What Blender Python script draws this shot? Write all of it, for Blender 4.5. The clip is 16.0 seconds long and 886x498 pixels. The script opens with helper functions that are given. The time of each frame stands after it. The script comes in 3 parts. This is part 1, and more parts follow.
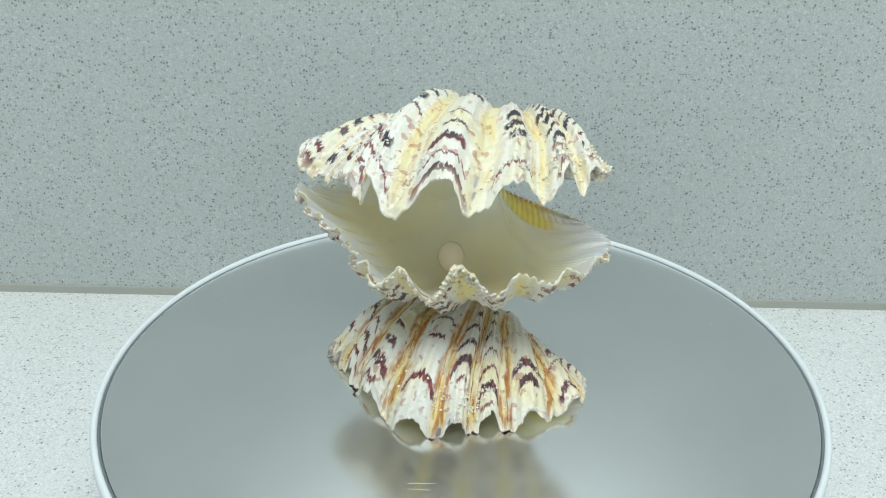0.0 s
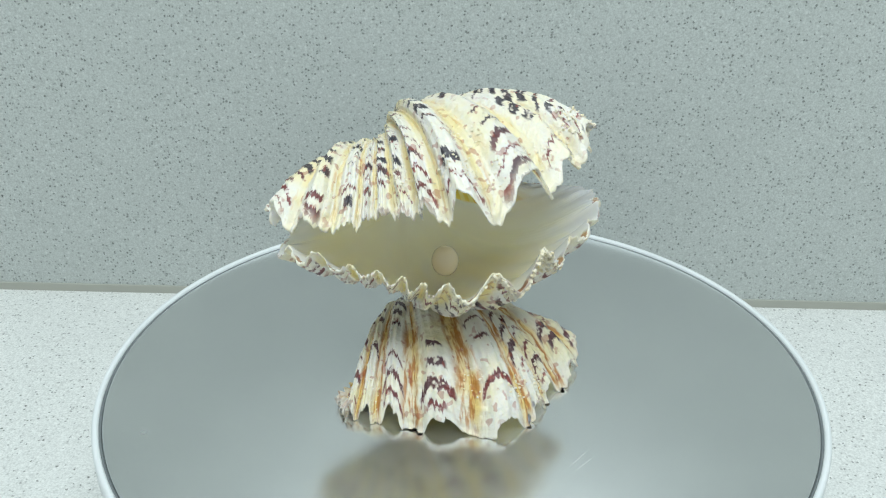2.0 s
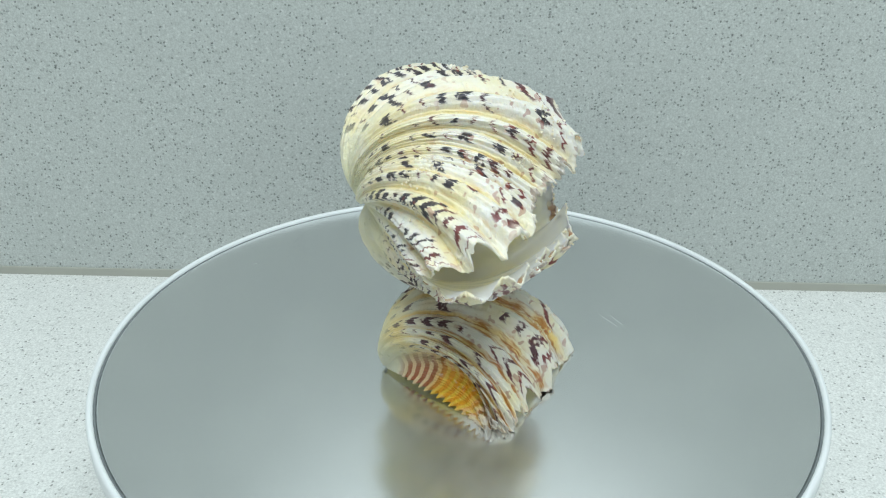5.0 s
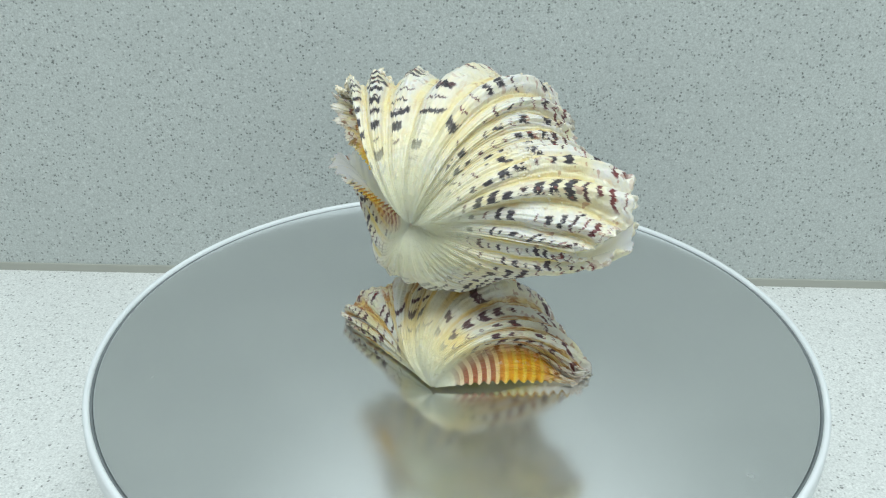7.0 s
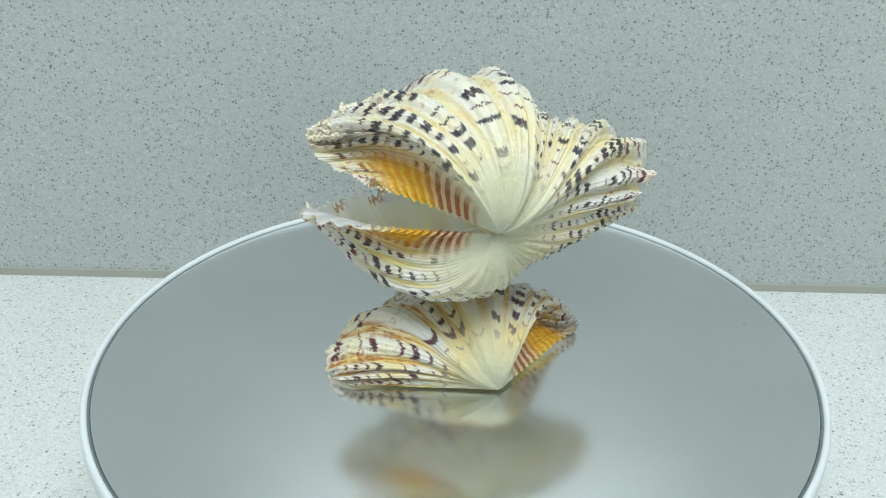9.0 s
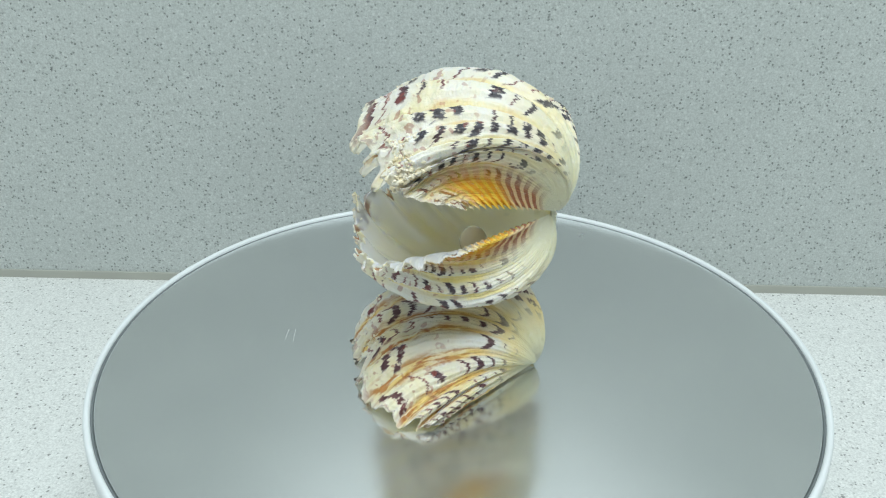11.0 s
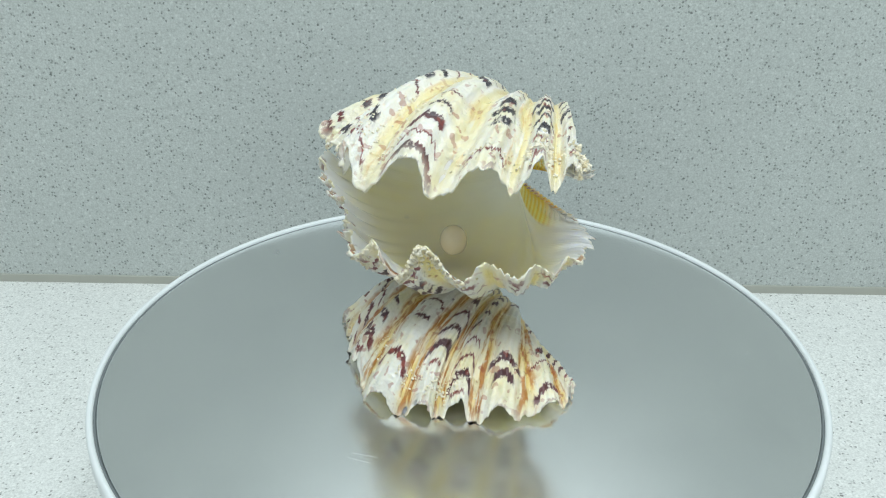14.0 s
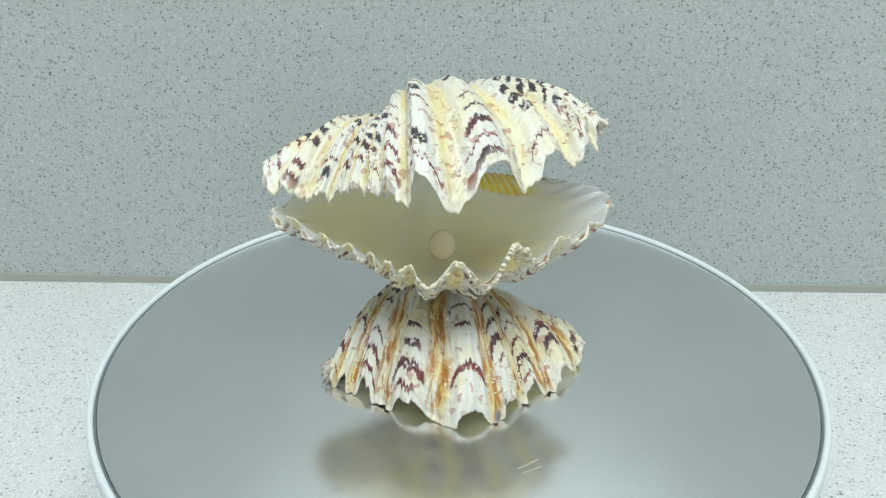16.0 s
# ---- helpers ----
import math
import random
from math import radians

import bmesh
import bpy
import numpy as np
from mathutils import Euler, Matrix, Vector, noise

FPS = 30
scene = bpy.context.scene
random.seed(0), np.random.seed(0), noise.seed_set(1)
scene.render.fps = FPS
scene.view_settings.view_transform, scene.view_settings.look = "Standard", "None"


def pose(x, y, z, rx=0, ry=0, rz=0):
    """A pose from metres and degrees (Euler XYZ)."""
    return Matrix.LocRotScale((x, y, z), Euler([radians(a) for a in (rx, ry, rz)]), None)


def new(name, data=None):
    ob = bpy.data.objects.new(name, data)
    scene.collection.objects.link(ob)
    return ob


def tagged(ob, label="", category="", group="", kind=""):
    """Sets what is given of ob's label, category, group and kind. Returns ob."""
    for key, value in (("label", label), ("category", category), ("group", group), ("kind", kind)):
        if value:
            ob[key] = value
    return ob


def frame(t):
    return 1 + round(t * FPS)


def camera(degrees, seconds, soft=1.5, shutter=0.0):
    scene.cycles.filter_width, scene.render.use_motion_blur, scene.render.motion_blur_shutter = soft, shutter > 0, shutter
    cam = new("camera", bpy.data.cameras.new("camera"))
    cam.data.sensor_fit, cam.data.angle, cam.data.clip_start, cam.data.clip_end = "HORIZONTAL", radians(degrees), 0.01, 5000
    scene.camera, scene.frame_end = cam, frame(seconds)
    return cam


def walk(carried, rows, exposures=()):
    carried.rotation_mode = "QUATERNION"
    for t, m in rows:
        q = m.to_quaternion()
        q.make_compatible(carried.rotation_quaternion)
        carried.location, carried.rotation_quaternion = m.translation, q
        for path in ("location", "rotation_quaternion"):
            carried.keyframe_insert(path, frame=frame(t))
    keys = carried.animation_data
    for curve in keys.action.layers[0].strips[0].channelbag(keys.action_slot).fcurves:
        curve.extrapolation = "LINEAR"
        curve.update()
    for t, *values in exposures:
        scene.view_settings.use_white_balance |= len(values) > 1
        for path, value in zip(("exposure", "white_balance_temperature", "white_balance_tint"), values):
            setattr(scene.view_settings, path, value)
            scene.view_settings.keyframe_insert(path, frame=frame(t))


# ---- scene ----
cam = camera(47.38, 16.0, soft=1.15)
# seconds, place in metres, pitch, roll, yaw in degrees: a hand-adjusted tripod that sags slightly
PATH = [
    (0, 0.0001, -0.3020, 0.2047, -27.234, 0.418, 1.209),
    (0.5, -0.0000, -0.3028, 0.2046, -27.066, 0.443, 1.219),
    (1, -0.0001, -0.3032, 0.2045, -27.169, 0.478, 1.182),
    (1.5, 0.0001, -0.3032, 0.2045, -27.168, 0.509, 1.254),
    (2, 0.0004, -0.3030, 0.2046, -27.236, 0.509, 1.321),
    (2.5, 0.0006, -0.3023, 0.2044, -27.299, 0.477, 1.334),
    (3, 0.0008, -0.3017, 0.2039, -27.411, 0.432, 1.365),
    (3.5, 0.0011, -0.3017, 0.2033, -27.399, 0.382, 1.357),
    (4, 0.0014, -0.3017, 0.2025, -27.641, 0.347, 1.396),
    (4.2, 0.0014, -0.3017, 0.2021, -27.714, 0.342, 1.349),
    (6.3, 0.0016, -0.3015, 0.1979, -27.969, 0.402, 1.254),
    (6.5, 0.0016, -0.3015, 0.1978, -27.883, 0.416, 1.225),
    (7, 0.0015, -0.3013, 0.1980, -27.912, 0.460, 1.203),
    (7.5, 0.0014, -0.3009, 0.1983, -27.827, 0.500, 1.181),
    (8, 0.0015, -0.3005, 0.1985, -27.899, 0.511, 1.160),
    (8.5, 0.0015, -0.3000, 0.1986, -27.856, 0.506, 1.123),
    (8.7, 0.0015, -0.2998, 0.1987, -27.799, 0.504, 1.121),
    (10.8, -0.0001, -0.2988, 0.2006, -27.855, 0.544, 1.017),
    (11, -0.0003, -0.2988, 0.2007, -27.886, 0.537, 0.985),
    (11.5, -0.0006, -0.2992, 0.2008, -27.968, 0.471, 0.955),
    (12, -0.0008, -0.2998, 0.2009, -27.923, 0.391, 0.956),
    (12.5, -0.0010, -0.3002, 0.2013, -27.794, 0.342, 0.928),
    (13, -0.0011, -0.3004, 0.2016, -27.910, 0.299, 0.875),
    (13.5, -0.0012, -0.3005, 0.2017, -27.847, 0.292, 0.793),
    (14, -0.0013, -0.3006, 0.2017, -27.768, 0.302, 0.796),
    (14.5, -0.0014, -0.3003, 0.2017, -27.834, 0.304, 0.759),
    (15, -0.0014, -0.3000, 0.2017, -27.813, 0.303, 0.770),
    (15.5, -0.0014, -0.3001, 0.2020, -27.775, 0.272, 0.744),
    (16, -0.0013, -0.3004, 0.2028, -27.938, 0.213, 0.768),
]

def aim(x, y, z, pitch, roll, yaw):
    return pose(x, y, z, 90 + pitch, 0, yaw) @ pose(0, 0, 0, 0, 0, roll)


walk(cam, [(r[0], aim(*r[1:])) for r in PATH])

# ---- light: one ceiling panel in a small white kitchen, weak ambient ----
world = bpy.data.worlds.new("world")
scene.world = world
world.use_nodes = True
world.node_tree.nodes["Background"].inputs[0].default_value = (0.86, 0.95, 0.94, 1)
world.node_tree.nodes["Background"].inputs[1].default_value = 0.25
scene.view_settings.exposure = 0.0
CEILING = 1.55


def panel_lamp(name, x, y, z, w, h, watts, colour):
    data = bpy.data.lights.new(name, "AREA")
    data.shape, data.size, data.size_y, data.energy, data.color = "RECTANGLE", w, h, watts, colour
    ob = new(name, data)
    ob.matrix_basis = pose(x, y, z)
    return ob


panel_lamp("ceiling_lamp", 0.06, -0.65, CEILING - 0.035, 1.2, 0.7, 30, (0.90, 1.0, 1.03))


# ---- materials ----
class Nodes:
    """Short hand for a node tree."""

    def __init__(self, name):
        self.mat = bpy.data.materials.new(name)
        self.mat.use_nodes = True
        self.tree = self.mat.node_tree
        self.bsdf = self.tree.nodes["Principled BSDF"]

    def add(self, kind, **values):
        n = self.tree.nodes.new(kind)
        for k, v in values.items():
            n.inputs[k.replace("_", " ")].default_value = v
        return n

    def link(self, a, b):
        self.tree.links.new(a, b)

    def put(self, target, value):
        if isinstance(value, (int, float)):
            target.default_value = value
        elif isinstance(value, tuple):
            target.default_value = value if len(value) == 4 or target.type == "VECTOR" else (*value, 1)
        else:
            self.link(value, target)

    def calc(self, op, a, b=0.0, c=0.0):
        n = self.tree.nodes.new("ShaderNodeMath")
        n.operation = op
        for i, v in enumerate((a, b, c)):
            self.put(n.inputs[i], v)
        return n.outputs[0]

    def ramp(self, x, lo, hi, a=0.0, b=1.0):
        n = self.tree.nodes.new("ShaderNodeMapRange")
        n.interpolation_type = "SMOOTHSTEP"
        for i, v in enumerate((x, lo, hi, a, b)):
            self.put(n.inputs[i], v)
        return n.outputs[0]

    def mix(self, f, a, b):
        n = self.tree.nodes.new("ShaderNodeMix")
        n.data_type = "RGBA"
        self.put(n.inputs[0], f)
        self.put(n.inputs[6], a)
        self.put(n.inputs[7], b)
        return n.outputs[2]

    def attr(self, name):
        n = self.tree.nodes.new("ShaderNodeAttribute")
        n.attribute_name = name
        return n.outputs["Fac"]

    def vec(self, x, y, z):
        n = self.tree.nodes.new("ShaderNodeCombineXYZ")
        for i, v in enumerate((x, y, z)):
            self.put(n.inputs[i], v)
        return n.outputs[0]

    def where(self):
        return self.tree.nodes.new("ShaderNodeTexCoord").outputs["Object"]

    def noise(self, vector, scale, detail=2.0, rough=0.5):
        n = self.tree.nodes.new("ShaderNodeTexNoise")
        self.link(vector, n.inputs["Vector"])
        n.inputs["Scale"].default_value = scale
        n.inputs["Detail"].default_value = detail
        n.inputs["Roughness"].default_value = rough
        return n.outputs[0]

    def cells(self, vector, scale):
        n = self.tree.nodes.new("ShaderNodeTexVoronoi")
        self.link(vector, n.inputs["Vector"])
        n.inputs["Scale"].default_value = scale
        return n

    def bump(self, height, strength, distance):
        n = self.tree.nodes.new("ShaderNodeBump")
        self.link(height, n.inputs["Height"])
        n.inputs["Strength"].default_value = strength
        n.inputs["Distance"].default_value = distance
        self.link(n.outputs[0], self.bsdf.inputs["Normal"])

    def finish(self, colour, rough=0.5, metal=0.0, spec=0.5):
        self.put(self.bsdf.inputs["Base Color"], colour)
        self.put(self.bsdf.inputs["Roughness"], rough)
        self.put(self.bsdf.inputs["Metallic"], metal)
        self.bsdf.inputs["Specular IOR Level"].default_value = spec
        return self.mat


def quartz(name, base, dark, light, rough):
    """Engineered stone: crushed quartz grains in pale resin, with dark and clear chips."""
    n = Nodes(name)
    p = n.where()
    grain = n.noise(p, 1100, 2.0, 0.6)
    cloud = n.noise(p, 14, 3.0)
    col = n.mix(n.ramp(grain, 0.35, 0.65), tuple(0.86 * c for c in base), tuple(min(1, 1.1 * c) for c in base))
    col = n.mix(n.ramp(cloud, 0.3, 0.75, 0.0, 0.35), col, tuple(0.9 * c for c in base))
    warp = n.add("ShaderNodeVectorMath")
    warp.operation = "MULTIPLY_ADD"
    nz = n.tree.nodes.new("ShaderNodeTexNoise")
    nz.inputs["Scale"].default_value = 900.0
    n.link(p, nz.inputs["Vector"])
    n.link(nz.outputs[1], warp.inputs[0])
    warp.inputs[1].default_value = (0.0016, 0.0016, 0.0016)
    n.link(p, warp.inputs[2])
    q = warp.outputs[0]
    grey = n.noise(q, 480, 2.0, 0.5)
    col = n.mix(n.ramp(grey, 0.56, 0.66, 0.0, 0.14), col, tuple(0.5 * a + 0.2 * b for a, b in zip(dark, base)))
    chip = n.cells(q, 620)
    rnd = n.tree.nodes.new("ShaderNodeSeparateColor")
    n.link(chip.outputs["Color"], rnd.inputs[0])
    small = n.calc("MULTIPLY", n.ramp(chip.outputs["Distance"], 0.15, 0.5, 1.0, 0.0), n.ramp(rnd.outputs[0], 0.60, 0.66))
    col = n.mix(n.calc("MULTIPLY", small, n.ramp(rnd.outputs[1], 0.0, 1.0, 0.2, 0.95)), col, dark)
    pale = n.calc("MULTIPLY", n.ramp(chip.outputs["Distance"], 0.3, 0.5, 1.0, 0.0), n.ramp(rnd.outputs[2], 0.80, 0.82))
    col = n.mix(n.calc("MULTIPLY", pale, 0.45), col, light)
    big = n.cells(q, 210)
    rnd2 = n.tree.nodes.new("ShaderNodeSeparateColor")
    n.link(big.outputs["Color"], rnd2.inputs[0])
    spot = n.calc("MULTIPLY", n.ramp(big.outputs["Distance"], 0.06, 0.2, 1.0, 0.0), n.ramp(rnd2.outputs[0], 0.7, 0.74))
    col = n.mix(n.calc("MULTIPLY", spot, n.ramp(rnd2.outputs[1], 0.0, 1.0, 0.4, 0.95)), col, tuple(0.7 * c for c in dark))
    n.bump(grain, 0.05, 0.0003)
    return n.finish(col, rough)


WALL = quartz("grey_quartz", (0.495, 0.53, 0.515), (0.07, 0.08, 0.075), (0.66, 0.69, 0.67), 0.42)
TOP = quartz("white_quartz", (0.70, 0.715, 0.695), (0.13, 0.14, 0.13), (0.86, 0.87, 0.85), 0.35)


def paint(name, colour, rough=0.6):
    n = Nodes(name)
    tone = n.noise(n.where(), 3.0, 4.0)
    n.bump(n.noise(n.where(), 400, 2.0), 0.05, 0.0005)
    return n.finish(n.mix(tone, tuple(0.95 * c for c in colour), colour), rough)


PAINT = paint("white_wall_paint", (0.78, 0.79, 0.77))
FLOOR = paint("grey_floor_tile", (0.33, 0.33, 0.32), 0.4)


def plate_metal():
    """Rolled aluminium sheet, hazy, with fine rolling lines, scuffs and a few scratches."""
    n = Nodes("hazy_aluminium")
    p = n.where()
    mp = n.add("ShaderNodeMapping")
    mp.inputs["Scale"].default_value = (1.0, 60.0, 1.0)
    n.link(p, mp.inputs[0])
    lines = n.noise(mp.outputs[0], 60, 3.0, 0.6)
    haze = n.noise(p, 22, 4.0, 0.55)
    col = n.mix(n.ramp(haze, 0.3, 0.7), (0.70, 0.722, 0.722), (0.735, 0.755, 0.755))
    rough = n.calc("ADD", n.ramp(haze, 0.25, 0.75, 0.16, 0.20), n.ramp(lines, 0.3, 0.7, -0.008, 0.008))
    scuff = n.ramp(n.noise(p, 85, 2.0), 0.74, 0.80, 0.0, 0.12)
    n.bump(lines, 0.02, 0.0002)
    return n.finish(col, n.calc("ADD", rough, scuff), 0.95)


PLATE = plate_metal()


def plastic(name, colour, rough=0.35):
    n = Nodes(name)
    fine = n.noise(n.where(), 260, 3.0)
    n.bump(fine, 0.03, 0.0003)
    return n.finish(n.mix(n.ramp(n.noise(n.where(), 30, 3.0), 0.3, 0.8), colour, tuple(0.93 * c for c in colour)), n.ramp(fine, 0.3, 0.7, rough - 0.04, rough + 0.05))


WHITE = plastic("white_plastic", (0.70, 0.74, 0.75))
# near-black grey standing for the shade in the plate's groove
GROOVE_SHADE = plastic("dark_groove_shade", (0.15, 0.17, 0.175), 0.6)
SCRATCH = plastic("bright_scratch", (0.68, 0.70, 0.70), 0.5)
# brownish grey of the contact shadow at the splashback's foot
JOINT_SHADE = plastic("grey_joint_shade", (0.40, 0.405, 0.36), 0.5)


def shell_outside(name, groove, stain, stain_amount, spots, seed, wash, ink, pitch, bow, fat):
    """Bear-paw clam: chalk-white ribs with purple-brown chevrons, yellow furrows, an orange heart-shaped field at the teeth."""
    n = Nodes(name)
    p = n.where()
    k, s, edge = n.attr("rib"), n.attr("grow"), n.attr("tooth")
    index = n.calc("FLOOR", k)
    d = n.calc("ABSOLUTE", n.calc("SUBTRACT", n.calc("SUBTRACT", k, index), 0.5))
    wob = n.noise(p, 180, 3.0, 0.6)
    # white body, slightly yellow in places
    cream = n.noise(p, 55, 3.0)
    col = n.mix(n.ramp(cream, 0.42, 0.72), (0.735, 0.72, 0.655), (0.745, 0.685, 0.45))
    cloud = n.calc("MULTIPLY", n.ramp(n.noise(p, 38, 2.0), 0.4, 0.65), n.ramp(s, 0.35, 0.8, 1.0, 0.12))
    col = n.mix(n.calc("MULTIPLY", cloud, wash), col, (0.80, 0.60, 0.21))
    # furrows between ribs
    fur = n.calc("ADD", d, n.calc("MULTIPLY", n.calc("SUBTRACT", wob, 0.5), 0.16))
    patch = n.noise(n.vec(n.calc("ADD", index, seed), n.calc("MULTIPLY", s, 3.0), 0.0), 1.7, 2.0)
    furrow = n.calc("MULTIPLY", n.calc("MULTIPLY", n.ramp(fur, 0.26, 0.42), n.ramp(s, 0.3, 0.55, 0.3, 1.0)), n.ramp(patch, 0.36, 0.6, 0.15, 0.9))
    col = n.mix(furrow, col, groove)
    streak = n.noise(n.vec(n.calc("MULTIPLY", k, 9.0), n.calc("MULTIPLY", s, 10.0), seed), 1.0, 3.0, 0.6)
    old = n.calc("MULTIPLY", n.ramp(fur, 0.2, 0.4), n.ramp(streak, 0.60 - 0.16 * stain_amount, 0.74 - 0.16 * stain_amount))
    col = n.mix(n.calc("MULTIPLY", n.calc("MULTIPLY", old, n.ramp(s, 0.4, 0.7)), stain_amount), col, stain)
    # chevrons: one blotch to a cell along each rib, its flanks swept towards the margin, its lower edge frayed
    comb = n.noise(n.vec(n.calc("MULTIPLY", k, 22.0), n.calc("MULTIPLY", s, 6.0), seed), 1.0, 2.0)
    swept = n.calc("SUBTRACT", s, n.calc("MULTIPLY", n.calc("MULTIPLY", d, d), bow))
    swept = n.calc("ADD", swept, n.calc("MULTIPLY", n.calc("SUBTRACT", comb, 0.5), 0.045))
    swept = n.calc("ADD", swept, n.calc("MULTIPLY", n.calc("SUBTRACT", wob, 0.5), 0.022))
    phase = n.calc("MULTIPLY", n.calc("ADD", swept, n.calc("MULTIPLY", n.calc("MULTIPLY", swept, swept), 0.35)), pitch)
    phase = n.calc("ADD", phase, n.calc("MULTIPLY", n.noise(n.vec(n.calc("MULTIPLY", index, 7.31), seed, 0.0), 1.0), 9.0))
    cell = n.calc("FLOOR", phase)
    dice = n.tree.nodes.new("ShaderNodeTexWhiteNoise")
    dice.noise_dimensions = "3D"
    n.link(n.vec(index, cell, seed), dice.inputs["Vector"])
    split = n.tree.nodes.new("ShaderNodeSeparateColor")
    n.link(dice.outputs["Color"], split.inputs[0])
    size, there, wide = split.outputs[0], split.outputs[1], split.outputs[2]
    off = n.calc("ABSOLUTE", n.calc("SUBTRACT", n.calc("SUBTRACT", phase, cell), 0.5))
    half = n.ramp(size, 0.0, 1.0, 0.06, fat)
    inside = n.ramp(n.calc("SUBTRACT", off, half), -0.05, 0.05, 1.0, 0.0)
    reach = n.ramp(wide, 0.0, 1.0, 0.16, 0.37)
    across = n.ramp(n.calc("SUBTRACT", fur, reach), -0.035, 0.035, 1.0, 0.0)
    near = n.noise(n.vec(n.calc("MULTIPLY", k, 0.6), n.calc("MULTIPLY", s, 3.0), seed + 4.0), 1.0, 1.0)
    many = n.calc("GREATER_THAN", n.calc("ADD", there, n.ramp(near, 0.3, 0.7, -0.22, 0.22)), spots)
    mark = n.calc("MULTIPLY", n.calc("MULTIPLY", inside, across), many)
    mark = n.calc("MULTIPLY", mark, n.ramp(n.noise(p, 330, 2.0, 0.6), 0.30, 0.42))
    mark = n.calc("MULTIPLY", mark, n.ramp(s, 0.24, 0.40))
    hue = n.calc("ADD", n.calc("MULTIPLY", size, -0.35), n.calc("ADD", n.calc("MULTIPLY", n.noise(p, 120, 1.0), 0.6), n.ramp(s, 0.75, 1.0, 0.0, 0.3)))
    dark = n.mix(n.ramp(hue, 0.12, 0.42), ink, (0.16, 0.02, 0.022))
    ghost = n.calc("MULTIPLY", n.calc("MULTIPLY", n.ramp(n.calc("SUBTRACT", off, half), -0.05, 0.14, 0.22, 0.0), across), n.calc("MULTIPLY", many, n.ramp(s, 0.3, 0.5)))
    col = n.mix(ghost, col, (0.48, 0.35, 0.40))
    col = n.mix(n.calc("MULTIPLY", mark, 0.96), col, dark)
    fleck = n.calc("MULTIPLY", n.ramp(n.noise(p, 330, 1.0), 0.62, 0.67), n.ramp(s, 0.5, 0.8))
    col = n.mix(n.calc("MULTIPLY", fleck, 0.5), col, (0.30, 0.055, 0.03))
    # plain yellowish beak
    col = n.mix(n.ramp(s, 0.15, 0.52, 0.9, 0.0), col, (0.72, 0.70, 0.49))
    # heart-shaped field beside the teeth
    fold = n.calc("SINE", n.calc("MULTIPLY", s, 100.0))
    orange = n.mix(n.ramp(fold, -0.4, 0.8), (0.80, 0.34, 0.015), (0.84, 0.52, 0.05))
    # red-brown folds, their pale stripe darkened to paint in the hollow's shade
    rusty_shade = n.mix(n.ramp(fold, -0.2, 0.5), (0.38, 0.13, 0.06), (0.74, 0.54, 0.32))
    warm = n.mix(n.ramp(s, 0.40, 0.55), rusty_shade, orange)
    col = n.mix(n.calc("MULTIPLY", n.calc("MULTIPLY", edge, n.ramp(s, 0.72, 0.95, 1.0, 0.12)), n.ramp(s, 0.1, 0.25)), col, warm)
    # chalky worn crumbs and translucent edge
    worn = n.ramp(n.noise(p, 300, 4.0, 0.65), 0.60, 0.68)
    col = n.mix(n.calc("MULTIPLY", worn, 0.3), col, (0.83, 0.81, 0.72))
    col = n.mix(n.ramp(s, 0.955, 0.995, 0.0, 0.5), col, (0.83, 0.78, 0.66))
    stria = n.noise(n.vec(n.calc("MULTIPLY", k, 16.0), n.calc("MULTIPLY", s, 8.0), seed), 1.0, 2.0)
    ring = n.noise(n.vec(n.calc("MULTIPLY", k, 1.5), n.calc("MULTIPLY", s, 95.0), seed + 2.0), 1.0, 3.0, 0.6)
    h = n.calc("ADD", n.calc("MULTIPLY", stria, 0.35), n.calc("MULTIPLY", ring, 0.5))
    n.bump(n.calc("ADD", h, n.calc("MULTIPLY", n.noise(p, 420, 4.0, 0.65), 1.0)), 0.6, 0.0010)
    n.bsdf.inputs["Subsurface Weight"].default_value = 0.3
    n.bsdf.inputs["Subsurface Radius"].default_value = (1.0, 0.8, 0.45)
    n.bsdf.inputs["Subsurface Scale"].default_value = 0.0035
    return n.finish(col, n.ramp(wob, 0.3, 0.7, 0.26, 0.46), 0.0, 0.5)


